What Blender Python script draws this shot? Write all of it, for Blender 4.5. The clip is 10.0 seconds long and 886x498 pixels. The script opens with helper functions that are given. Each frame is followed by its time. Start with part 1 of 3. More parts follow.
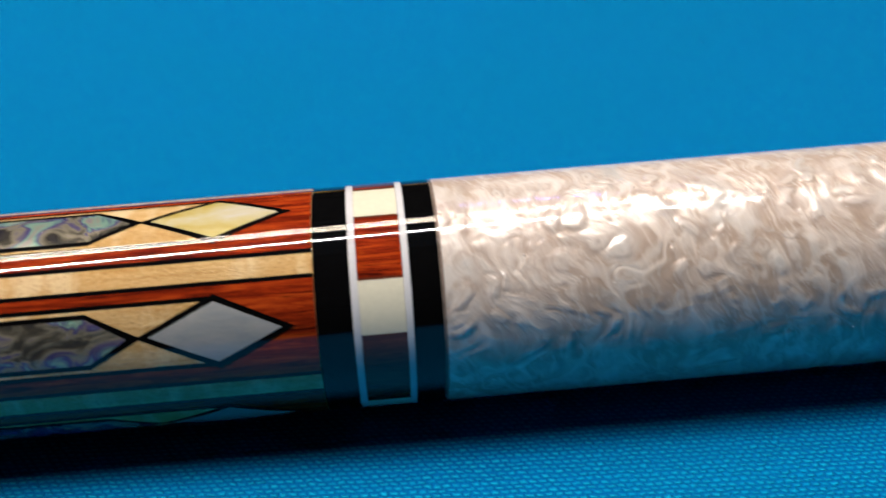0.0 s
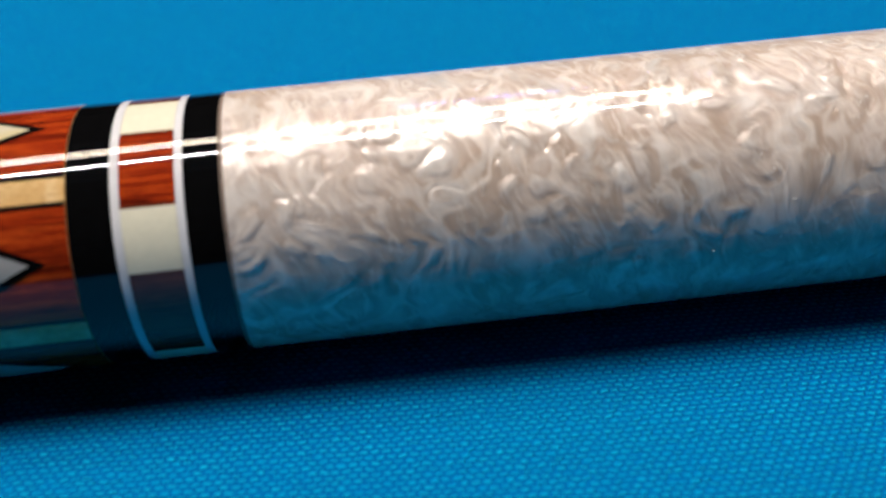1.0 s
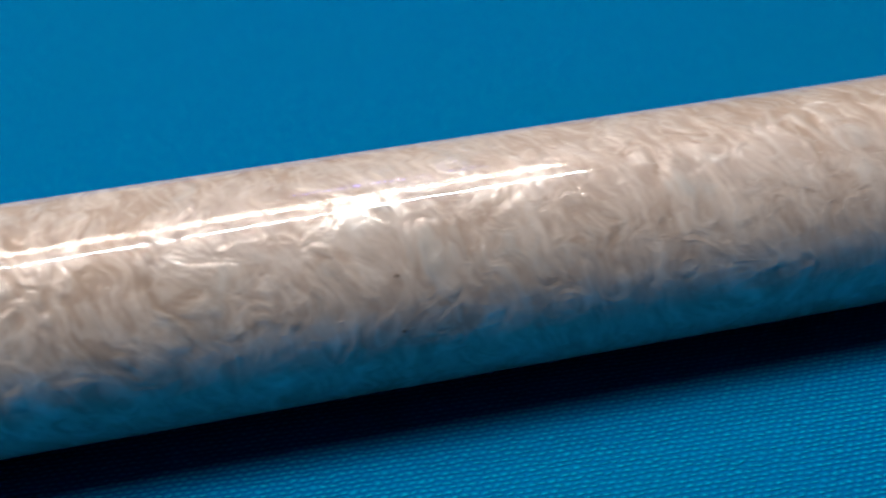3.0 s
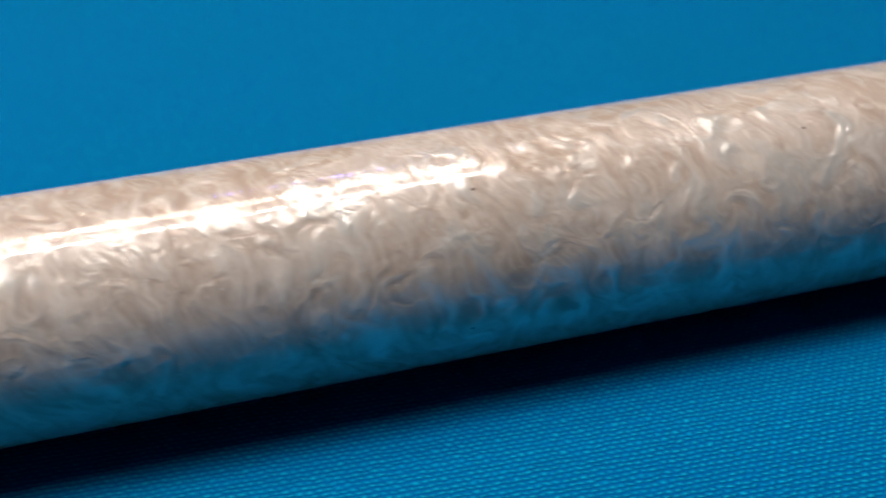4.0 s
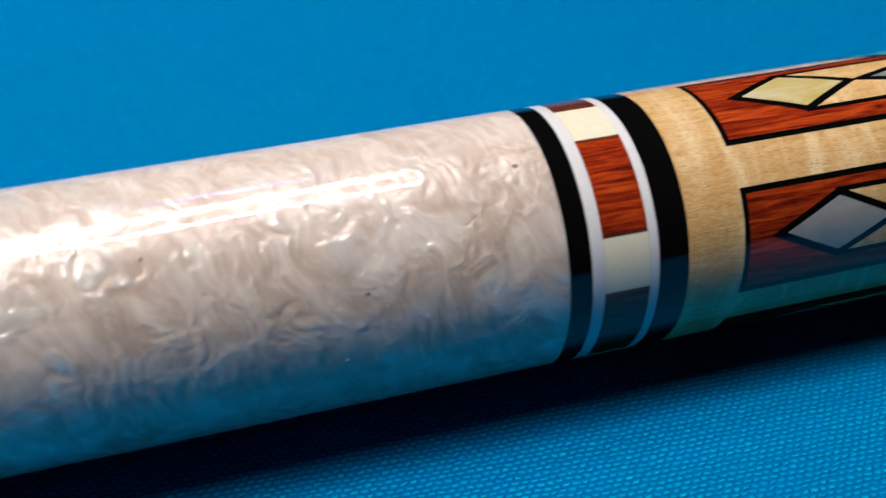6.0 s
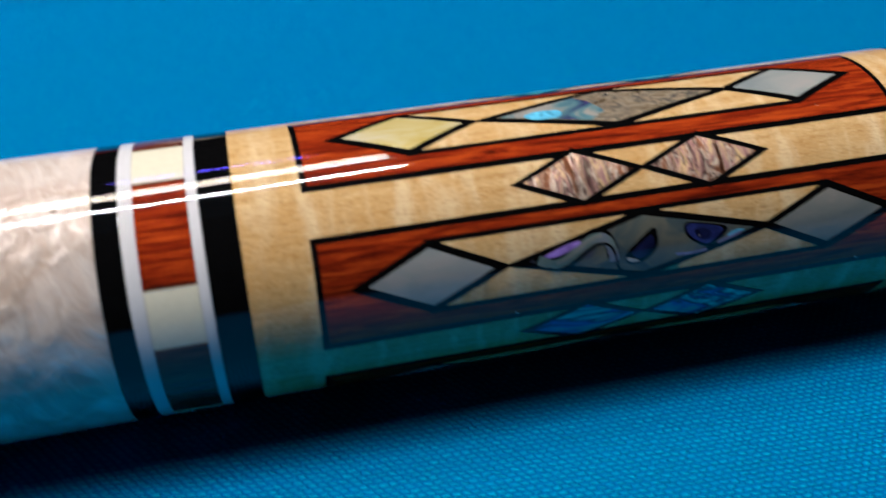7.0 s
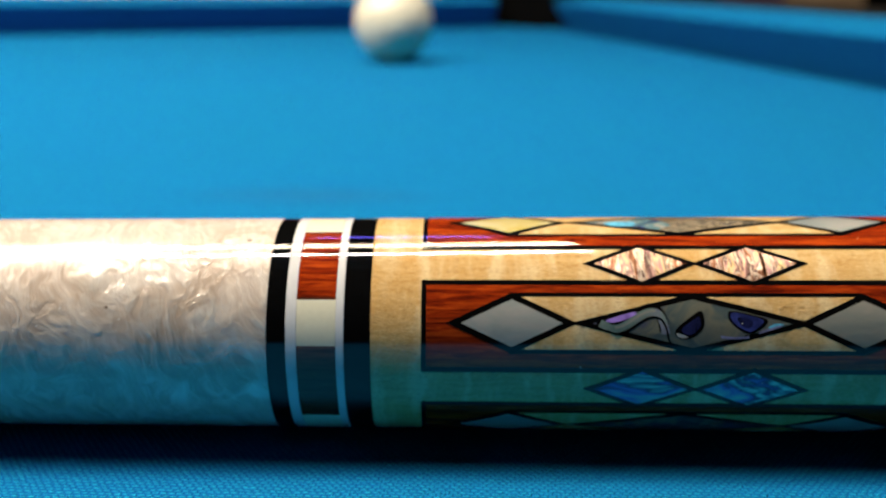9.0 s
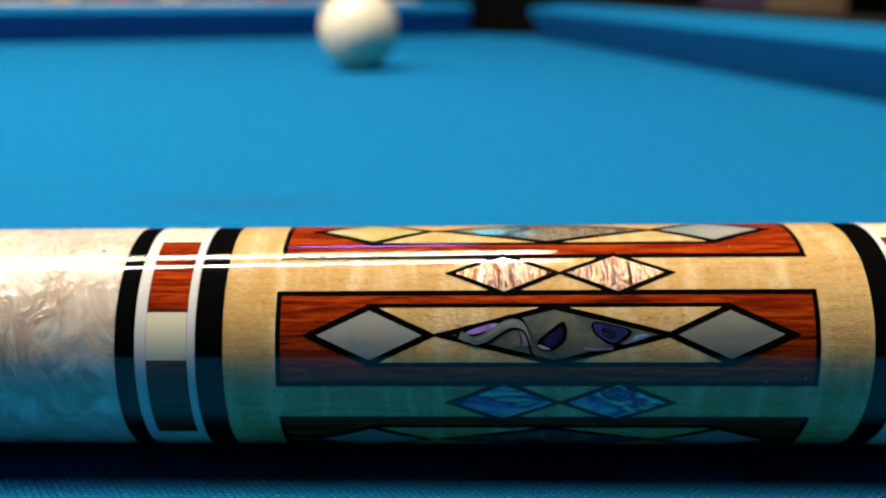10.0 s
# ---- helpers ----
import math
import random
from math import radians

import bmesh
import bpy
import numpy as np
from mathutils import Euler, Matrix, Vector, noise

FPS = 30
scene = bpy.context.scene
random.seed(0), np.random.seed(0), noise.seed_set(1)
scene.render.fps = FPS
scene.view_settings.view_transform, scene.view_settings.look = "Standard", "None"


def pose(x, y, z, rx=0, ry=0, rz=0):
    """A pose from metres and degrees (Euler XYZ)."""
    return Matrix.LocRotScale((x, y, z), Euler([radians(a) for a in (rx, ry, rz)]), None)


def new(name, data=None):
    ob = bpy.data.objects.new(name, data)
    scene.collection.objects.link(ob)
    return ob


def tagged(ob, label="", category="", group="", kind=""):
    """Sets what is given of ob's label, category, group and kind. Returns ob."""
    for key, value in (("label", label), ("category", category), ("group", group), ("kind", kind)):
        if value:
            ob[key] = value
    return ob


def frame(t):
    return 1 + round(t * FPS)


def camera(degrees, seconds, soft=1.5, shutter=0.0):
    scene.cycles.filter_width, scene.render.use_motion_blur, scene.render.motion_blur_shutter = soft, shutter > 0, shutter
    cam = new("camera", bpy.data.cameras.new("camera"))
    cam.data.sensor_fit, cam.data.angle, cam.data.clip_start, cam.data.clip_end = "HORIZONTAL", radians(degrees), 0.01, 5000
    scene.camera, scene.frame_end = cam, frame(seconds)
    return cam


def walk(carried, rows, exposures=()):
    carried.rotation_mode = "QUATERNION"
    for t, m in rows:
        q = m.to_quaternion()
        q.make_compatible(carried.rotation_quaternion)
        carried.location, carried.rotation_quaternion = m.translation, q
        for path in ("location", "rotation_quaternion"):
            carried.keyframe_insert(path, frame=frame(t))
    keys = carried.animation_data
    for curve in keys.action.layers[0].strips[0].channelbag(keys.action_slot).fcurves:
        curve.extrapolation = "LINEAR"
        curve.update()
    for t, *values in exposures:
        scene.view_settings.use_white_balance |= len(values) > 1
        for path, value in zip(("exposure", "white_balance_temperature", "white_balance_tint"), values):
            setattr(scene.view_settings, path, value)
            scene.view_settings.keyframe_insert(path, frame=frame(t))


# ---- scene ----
# ---- camera and its way ----
cam = camera(53.03, 10.0, soft=1.5, shutter=0.25)
cam.data.dof.use_dof = True
cam.data.dof.focus_distance = 0.100
cam.data.dof.aperture_fstop = 18.0
PATH = [
    (0.0, -0.35276, -0.08679, 0.07409, 57.54238, 1.47959, -5.85612),
    (0.5, -0.33887, -0.08789, 0.07230, 54.32931, 1.79083, -6.38749),
    (1.0, -0.33588, -0.07820, 0.06351, 54.30331, 1.33389, -8.46463),
    (1.5, -0.33394, -0.07331, 0.06604, 54.46942, 0.78835, -11.60358),
    (2.0, -0.30518, -0.07245, 0.06716, 53.99862, 0.94320, -12.43217),
    (2.2, -0.28938, -0.07204, 0.06765, 53.12573, 0.80638, -12.66930),
    (2.5, -0.27115, -0.07474, 0.07084, 52.69581, 0.83140, -12.85772),
    (2.7, -0.26275, -0.07701, 0.07373, 52.69904, 1.39500, -12.51544),
    (3.8, -0.19684, -0.08701, 0.07957, 54.95886, 0.76514, -15.11603),
    (4.0, -0.18223, -0.08687, 0.07848, 54.16517, 0.77438, -15.14020),
    (4.5, -0.14739, -0.08688, 0.07587, 53.34928, 1.06862, -14.85273),
    (5.0, -0.11829, -0.08469, 0.07327, 52.67583, 0.40828, -15.81238),
    (5.5, -0.09842, -0.07922, 0.07581, 52.57079, 0.51870, -15.78198),
    (5.7, -0.09009, -0.07736, 0.07631, 52.29951, 0.28277, -15.88402),
    (6.8, -0.04429, -0.07744, 0.07970, 52.83607, 0.07668, -16.12364),
    (7.0, -0.03224, -0.08151, 0.07670, 52.91194, -0.28650, -14.28168),
    (7.2, -0.02604, -0.09267, 0.07416, 54.51987, 0.02242, -10.89205),
    (7.3, -0.02654, -0.09974, 0.07336, 55.59063, 0.30106, -8.36122),
    (7.5, -0.02334, -0.11443, 0.07291, 59.63600, 1.04058, -3.65100),
    (8.0, -0.02466, -0.11869, 0.06101, 71.53718, 0.57887, -0.77836),
    (8.5, -0.02412, -0.12009, 0.06206, 72.20265, 0.28021, -0.04453),
    (9.0, -0.02439, -0.11945, 0.06331, 72.68829, -0.43180, 0.33053),
    (9.5, -0.01671, -0.11450, 0.06419, 72.70079, -0.38819, 0.07134),
    (10.0, -0.00766, -0.11603, 0.06268, 73.16662, -0.33799, -0.38339),
]
EXPOSURES = [
    (0.0, 0.24, 6500, 10), (1.0, 0.24, 6450, 10), (2.5, -0.24, 6250, 11), (4.0, 0.0, 6450, 10), (4.5, 0.17, 6450, 10), (5.5, 0.38, 6300, 10),
    (7.0, 0.47, 6100, 10), (7.5, 1.26, 6700, 3), (8.0, 1.02, 7000, 4), (8.5, 1.01, 7200, 4), (9.0, 0.98, 7400, 5), (9.5, 0.96, 7550, 5), (10.0, 0.95, 7550, 5),
]
walk(cam, [(t, pose(*row)) for t, *row in PATH], EXPOSURES)

# ---- light ----
world = bpy.data.worlds.new("room_air")
scene.world = world
world.use_nodes = True
world.node_tree.nodes["Background"].inputs[0].default_value = (0.8, 0.85, 1.0, 1)
world.node_tree.nodes["Background"].inputs[1].default_value = 0.003


def strip_light(name, x0, x1, y0, y1, z, width, watts, colour):
    """A long strip that shines down, of the table light or added, from (x0, y0) to (x1, y1)."""
    data = bpy.data.lights.new(name, "AREA")
    data.shape, data.size, data.size_y = "RECTANGLE", math.hypot(x1 - x0, y1 - y0), width
    data.energy, data.color = watts, colour
    ob = new(name, data)
    ob.matrix_world = pose((x0 + x1) / 2, (y0 + y1) / 2, z, 0, 0, math.degrees(math.atan2(y1 - y0, x1 - x0)))
    return ob


LAMP_Z = 1.10
strip_light("white_tube", -1.60, 0.16, -0.160, 0.225, LAMP_Z, 0.013, 20.0, (1.0, 0.97, 0.93))
strip_light("warm_tube", -1.60, 0.15, 0.050, 0.435, LAMP_Z, 0.012, 5.0, (1.0, 0.85, 0.69))
strip_light("warm_tube", -1.60, 0.15, 0.095, 0.480, LAMP_Z, 0.012, 5.0, (1.0, 0.85, 0.69))
strip_light("warm_tube", -1.60, 0.15, 0.145, 0.530, LAMP_Z, 0.010, 4.0, (1.0, 0.85, 0.69))
# Added strip, no known lamp: it draws the violet line on the coat.
strip_light("blue_streak", -0.24, 0.05, 0.74, 0.77, LAMP_Z, 0.010, 0.55, (0.17, 0.13, 1.0))
# Added fill for the cue's unlit near side, with no known source.
fill_lamp = bpy.data.lights.new("fill_lamp", "POINT")
fill_lamp.energy, fill_lamp.color, fill_lamp.shadow_soft_size = 3.0, (1.0, 0.93, 0.85), 0.12
new("fill_lamp", fill_lamp).location = (-3.4, -2.4, 1.6)


# ---- materials ----
def material(name):
    mat = bpy.data.materials.new(name)
    mat.use_nodes = True
    nt = mat.node_tree
    return mat, nt, nt.nodes["Principled BSDF"]


def uv_mm(nt, sx, sy, sz=1.0, turn=0.0, shift=0.0):
    """Surface coordinates in millimetres (along the cue, round the cue), scaled."""
    uv = nt.nodes.new("ShaderNodeUVMap")
    m = nt.nodes.new("ShaderNodeMapping")
    m.inputs["Location"].default_value = (shift, shift * 1.7, shift * 0.3)
    m.inputs["Rotation"].default_value = (0, 0, radians(turn))
    m.inputs["Scale"].default_value = (sx, sy, sz)
    nt.links.new(uv.outputs["UV"], m.inputs["Vector"])
    return m.outputs["Vector"]


def noise_tex(nt, vector, scale, detail=4.0, rough=0.55, distortion=0.0):
    n = nt.nodes.new("ShaderNodeTexNoise")
    n.inputs["Scale"].default_value = scale
    n.inputs["Detail"].default_value = detail
    n.inputs["Roughness"].default_value = rough
    n.inputs["Distortion"].default_value = distortion
    nt.links.new(vector, n.inputs["Vector"])
    return n


def ramp(nt, fac, stops):
    r = nt.nodes.new("ShaderNodeValToRGB")
    while len(r.color_ramp.elements) < len(stops):
        r.color_ramp.elements.new(0.5)
    for e, (pos, col) in zip(r.color_ramp.elements, stops):
        e.position, e.color = pos, (*col, 1)
    nt.links.new(fac, r.inputs["Fac"])
    return r.outputs["Color"]


def mix(nt, fac, a, b, kind="MIX"):
    m = nt.nodes.new("ShaderNodeMix")
    m.data_type, m.blend_type = "RGBA", kind
    for slot, value in ((0, fac), (6, a), (7, b)):
        if isinstance(value, (int, float)):
            m.inputs[slot].default_value = value
        elif isinstance(value, tuple):
            m.inputs[slot].default_value = (*value, 1)
        else:
            nt.links.new(value, m.inputs[slot])
    return m.outputs[2]


def bump(nt, bsdf, height, strength, distance, socket="Normal"):
    b = nt.nodes.new("ShaderNodeBump")
    b.inputs["Strength"].default_value = strength
    b.inputs["Distance"].default_value = distance
    nt.links.new(height, b.inputs["Height"])
    nt.links.new(b.outputs["Normal"], bsdf.inputs[socket])
    return b


def polished(bsdf, rough=0.35, coat=1.0):
    """The thick clear coat that lies over the whole cue."""
    bsdf.inputs["Roughness"].default_value = rough
    bsdf.inputs["Specular IOR Level"].default_value = 0.0
    bsdf.inputs["Coat Weight"].default_value = coat
    bsdf.inputs["Coat Roughness"].default_value = 0.035
    bsdf.inputs["Coat IOR"].default_value = 1.50


def spread(nt, vector, sx, sy, sz=1.0):
    """The vector with its axes scaled after any turn."""
    m = nt.nodes.new("ShaderNodeMapping")
    m.inputs["Scale"].default_value = (sx, sy, sz)
    nt.links.new(vector, m.inputs["Vector"])
    return m.outputs["Vector"]


def warped(nt, vector, scale, amount, detail=2.0):
    """The vector pushed about by a noise, by up to half of amount each way."""
    n = noise_tex(nt, vector, scale, detail, 0.5)
    centre = nt.nodes.new("ShaderNodeVectorMath")
    centre.operation = "SUBTRACT"
    nt.links.new(n.outputs["Color"], centre.inputs[0])
    centre.inputs[1].default_value = (0.5, 0.5, 0.5)
    push = nt.nodes.new("ShaderNodeVectorMath")
    push.operation = "MULTIPLY_ADD"
    nt.links.new(centre.outputs[0], push.inputs[0])
    push.inputs[1].default_value = (amount, amount, amount)
    nt.links.new(vector, push.inputs[2])
    return push.outputs[0]


def maths(nt, kind, a, b):
    m = nt.nodes.new("ShaderNodeMath")
    m.operation = kind
    for slot, value in ((0, a), (1, b)):
        if isinstance(value, (int, float)):
            m.inputs[slot].default_value = value
        else:
            nt.links.new(value, m.inputs[slot])
    return m.outputs[0]


def make_maple():
    mat, nt, b = material("curly_maple")
    plane = warped(nt, uv_mm(nt, 1, 1), 0.35, 1.0)
    grain = noise_tex(nt, spread(nt, plane, 0.10, 1.3), 1.0, 5, 0.6, 0.3)
    curl = noise_tex(nt, spread(nt, plane, 0.34, 0.045), 1.0, 3, 0.5, 0.2)
    dash = noise_tex(nt, spread(nt, plane, 1.5, 6.5), 1.0, 2, 0.55, 0.3)
    tint = noise_tex(nt, spread(nt, plane, 0.045, 0.07), 1.0, 2, 0.5)
    c = ramp(nt, grain.outputs["Fac"], [(0.28, (0.376, 0.21, 0.0761)), (0.5, (0.48, 0.307, 0.132)), (0.74, (0.56, 0.386, 0.195))])
    c = mix(nt, ramp(nt, tint.outputs["Fac"], [(0.40, (0, 0, 0)), (0.62, (0.45, 0.45, 0.45))]), c, (0.48, 0.252, 0.0732))
    c = mix(nt, ramp(nt, curl.outputs["Fac"], [(0.48, (0, 0, 0)), (0.64, (0.55, 0.55, 0.55))]), c, (0.656, 0.521, 0.332))
    c = mix(nt, ramp(nt, dash.outputs["Fac"], [(0.30, (0.55, 0.55, 0.55)), (0.46, (0, 0, 0))]), c, (0.24, 0.122, 0.041))
    c = mix(nt, ramp(nt, dash.outputs["Fac"], [(0.56, (0, 0, 0)), (0.70, (0.4, 0.4, 0.4))]), c, (0.656, 0.504, 0.293))
    nt.links.new(c, b.inputs["Base Color"])
    polished(b, 0.4)
    bump(nt, b, mix(nt, 0.3, curl.outputs["Fac"], dash.outputs["Fac"]), 0.5, 0.0008)
    return mat


def make_rosewood(name, dark, mid, light):
    mat, nt, b = material(name)
    grain = noise_tex(nt, uv_mm(nt, 0.10, 1.5), 1.0, 7, 0.7, 0.8)
    line = noise_tex(nt, uv_mm(nt, 0.25, 5.0), 1.0, 4, 0.6, 0.2)
    c = ramp(nt, grain.outputs["Fac"], [(0.36, dark), (0.5, mid), (0.64, light)])
    c = mix(nt, ramp(nt, line.outputs["Fac"], [(0.30, (0.8, 0.8, 0.8)), (0.45, (0, 0, 0))]), c, dark)
    nt.links.new(c, b.inputs["Base Color"])
    polished(b, 0.4)
    return mat


def make_plain(name, colour, rough=0.4, vary=0.06, scale=1.2):
    mat, nt, b = material(name)
    n = noise_tex(nt, uv_mm(nt, scale, scale), 1.0, 5, 0.6)
    lo, hi = tuple(max(v * (1 - vary), 0) for v in colour), tuple(min(v * (1 + vary), 1) for v in colour)
    nt.links.new(ramp(nt, n.outputs["Fac"], [(0.3, lo), (0.7, hi)]), b.inputs["Base Color"])
    polished(b, rough)
    return mat


def make_pearl():
    """Cream pearl resin: feathered strands, tight curls and silvery folds of mica under a clear coat."""
    mat, nt, b = material("pearl_resin")
    plane = uv_mm(nt, 1, 1, 1, -20)
    drift = warped(nt, plane, 0.062, 8.0)
    flow = warped(nt, drift, 0.21, 3.0, 1.0)
    feather = warped(nt, flow, 0.8, 0.5)
    strand = noise_tex(nt, spread(nt, flow, 0.56, 0.085), 1.0, 4, 0.55, 0.0).outputs["Fac"]
    fibre = noise_tex(nt, spread(nt, feather, 1.5, 0.24), 1.0, 3, 0.6, 0.0).outputs["Fac"]
    fold = noise_tex(nt, spread(nt, flow, 0.26, 0.13), 1.0, 3, 0.5, 0.5).outputs["Fac"]
    patch = noise_tex(nt, spread(nt, drift, 0.075, 0.06), 1.0, 3, 0.55, 0.4).outputs["Fac"]
    tone = noise_tex(nt, spread(nt, drift, 0.022, 0.05), 1.0, 2, 0.5).outputs["Fac"]
    # curls: rounded cells with ripples round their middles
    cell = nt.nodes.new("ShaderNodeTexVoronoi")
    cell.feature = "SMOOTH_F1"
    cell.inputs["Scale"].default_value = 1.0
    cell.inputs["Smoothness"].default_value = 0.25
    nt.links.new(spread(nt, flow, 0.28, 0.23), cell.inputs["Vector"])
    away = cell.outputs["Distance"]
    ripple = maths(nt, "MULTIPLY_ADD", maths(nt, "SINE", maths(nt, "MULTIPLY", away, 10.0), 0.0), 0.5)
    ripple.node.inputs[2].default_value = 0.5
    # the curls lie thickest by the front ring and thin out towards the rear
    uv = nt.nodes.new("ShaderNodeUVMap")
    xyz = nt.nodes.new("ShaderNodeSeparateXYZ")
    nt.links.new(uv.outputs["UV"], xyz.inputs[0])
    span = nt.nodes.new("ShaderNodeMapRange")
    for slot, value in ((1, -300.0), (2, -215.0), (3, 1.0), (4, 0.35)):
        span.inputs[slot].default_value = value
    nt.links.new(xyz.outputs["X"], span.inputs[0])
    where = ramp(nt, patch, [(0.36, (0.25, 0.25, 0.25)), (0.50, (1, 1, 1))])
    curls = maths(nt, "MULTIPLY", where, span.outputs[0])
    # the figure softens towards the rear ring
    vivid = nt.nodes.new("ShaderNodeMapRange")
    for slot, value in ((1, -260.0), (2, -60.0), (3, 0.72), (4, 0.42)):
        vivid.inputs[slot].default_value = value
    nt.links.new(xyz.outputs["X"], vivid.inputs[0])
    # colour: cream strands round greyer pockets
    c = ramp(nt, tone, [(0.34, (0.38, 0.29, 0.233)), (0.50, (0.461, 0.373, 0.323)), (0.66, (0.526, 0.455, 0.416))])
    c = mix(nt, maths(nt, "MULTIPLY", vivid.outputs[0], ramp(nt, strand, [(0.30, (0.60, 0.60, 0.60)), (0.48, (0, 0, 0))])), c, (0.304, 0.228, 0.183))
    c = mix(nt, maths(nt, "MULTIPLY", vivid.outputs[0], ramp(nt, strand, [(0.52, (0, 0, 0)), (0.66, (0.80, 0.80, 0.80))])), c, (0.698, 0.614, 0.556))
    pocket = maths(nt, "MULTIPLY", curls, ramp(nt, away, [(0.18, (0.75, 0.75, 0.75)), (0.50, (0, 0, 0))]))
    c = mix(nt, pocket, c, (0.35, 0.292, 0.263))
    c = mix(nt, maths(nt, "MULTIPLY", vivid.outputs[0], ramp(nt, fibre, [(0.36, (0.50, 0.50, 0.50)), (0.47, (0, 0, 0))])), c, (0.304, 0.228, 0.189))
    c = mix(nt, maths(nt, "MULTIPLY", vivid.outputs[0], ramp(nt, fibre, [(0.54, (0, 0, 0)), (0.63, (0.50, 0.50, 0.50))])), c, (0.708, 0.639, 0.587))
    c = mix(nt, maths(nt, "MULTIPLY", vivid.outputs[0], ramp(nt, fold, [(0.54, (0, 0, 0)), (0.70, (0.5, 0.5, 0.5))])), c, (0.668, 0.614, 0.587))
    c = mix(nt, maths(nt, "MULTIPLY", curls, ramp(nt, ripple, [(0.60, (0, 0, 0)), (1.0, (0.42, 0.42, 0.42))])), c, (0.729, 0.665, 0.618))
    # broad silvery drifts about a third of the way from the rear ring
    rise, fall = nt.nodes.new("ShaderNodeMapRange"), nt.nodes.new("ShaderNodeMapRange")
    for ranged, lo, hi, v0, v1 in ((rise, -190.0, -140.0, 0.0, 0.13), (fall, -108.0, -84.0, 1.0, 0.0)):
        for slot, value in ((1, lo), (2, hi), (3, v0), (4, v1)):
            ranged.inputs[slot].default_value = value
        nt.links.new(xyz.outputs["X"], ranged.inputs[0])
    drifts = maths(nt, "ADD", patch, maths(nt, "MULTIPLY", rise.outputs[0], fall.outputs[0]))
    silver = mix(nt, 1.0, ramp(nt, drifts, [(0.50, (0.08, 0.08, 0.08)), (0.68, (1, 1, 1))]), ramp(nt, fold, [(0.46, (0.1, 0.1, 0.1)), (0.62, (1, 1, 1))]), "MULTIPLY")
    c = mix(nt, maths(nt, "MULTIPLY", silver, 0.8), c, (0.690, 0.655, 0.625))
    # tiny bubbles
    dots = nt.nodes.new("ShaderNodeTexVoronoi")
    dots.inputs["Scale"].default_value = 0.55
    dots.inputs["Randomness"].default_value = 1.0
    nt.links.new(plane, dots.inputs["Vector"])
    c = mix(nt, ramp(nt, dots.outputs["Distance"], [(0.035, (0.85, 0.85, 0.85)), (0.065, (0, 0, 0))]), c, (0.763, 0.738, 0.705))
    nt.links.new(c, b.inputs["Base Color"])
    polished(b, 0.5)
    b.inputs["Subsurface Weight"].default_value = 0.25
    b.inputs["Subsurface Radius"].default_value = (1.0, 0.85, 0.7)
    b.inputs["Subsurface Scale"].default_value = 0.004
    # mica: a second, mirror-like lobe whose flakes lie along the folds
    flake = nt.nodes.new("ShaderNodeBsdfPrincipled")
    nt.links.new(mix(nt, 0.45, c, (0.738, 0.713, 0.681)), flake.inputs["Base Color"])
    flake.inputs["Metallic"].default_value = 1.0
    polished(flake, 0.28)
    relief = mix(nt, 0.20, mix(nt, 0.45, fold, strand), fibre)
    dome = mix(nt, 0.22, maths(nt, "SUBTRACT", 0.9, away), ripple)
    relief = mix(nt, maths(nt, "MULTIPLY", curls, 0.46), relief, dome)
    bump(nt, flake, relief, 1.0, 0.0012)
    bump(nt, b, relief, 1.0, 0.0006)
    glint = maths(nt, "MULTIPLY", vivid.outputs[0], maths(nt, "MULTIPLY", ramp(nt, fibre, [(0.55, (0, 0, 0)), (0.63, (0.50, 0.50, 0.50))]), ramp(nt, patch, [(0.40, (0.15, 0.15, 0.15)), (0.56, (1, 1, 1))])))
    share = maths(nt, "MAXIMUM", glint, ramp(nt, silver, [(0.0, (0.07, 0.07, 0.07)), (1.0, (0.50, 0.46, 0.46))]))
    blend = nt.nodes.new("ShaderNodeMixShader")
    nt.links.new(share, blend.inputs[0])
    nt.links.new(b.outputs[0], blend.inputs[1])
    nt.links.new(flake.outputs[0], blend.inputs[2])
    nt.links.new(blend.outputs[0], nt.nodes["Material Output"].inputs["Surface"])
    return mat


def make_mother_of_pearl(name, a, bcol, c2):
    mat, nt, b = material(name)
    n = noise_tex(nt, uv_mm(nt, 0.10, 0.22, 1, 25), 1.0, 4, 0.6, 1.0)
    m = noise_tex(nt, uv_mm(nt, 0.6, 1.4), 1.0, 4, 0.6, 0.5)
    c = ramp(nt, n.outputs["Fac"], [(0.3, a), (0.5, bcol), (0.7, c2)])
    nt.links.new(c, b.inputs["Base Color"])
    b.inputs["Metallic"].default_value = 0.15
    polished(b, 0.28)
    bump(nt, b, m.outputs["Fac"], 0.3, 0.00012)
    return mat


def make_abalone(name, stops, scale, turn, metal, stretch=2.2, depth=0.0007, swirl=2.2):
    mat, nt, b = material(name)
    vec = uv_mm(nt, scale, scale * stretch, 1, turn)
    w = noise_tex(nt, vec, 1.0, 2, 0.5)
    off = nt.nodes.new("ShaderNodeVectorMath")
    off.operation = "MULTIPLY_ADD"
    nt.links.new(w.outputs["Color"], off.inputs[0])
    off.inputs[1].default_value = (swirl, swirl, swirl)
    nt.links.new(vec, off.inputs[2])
    n = noise_tex(nt, off.outputs[0], 1.4, 4, 0.6, 0.8)
    f = noise_tex(nt, off.outputs[0], 5.0, 4, 0.7, 0.4)
    c = ramp(nt, n.outputs["Fac"], stops)
    nt.links.new(c, b.inputs["Base Color"])
    b.inputs["Metallic"].default_value = metal
    polished(b, 0.25)
    bump(nt, b, mix(nt, 0.4, n.outputs["Fac"], f.outputs["Fac"]), 0.8, depth)
    return mat


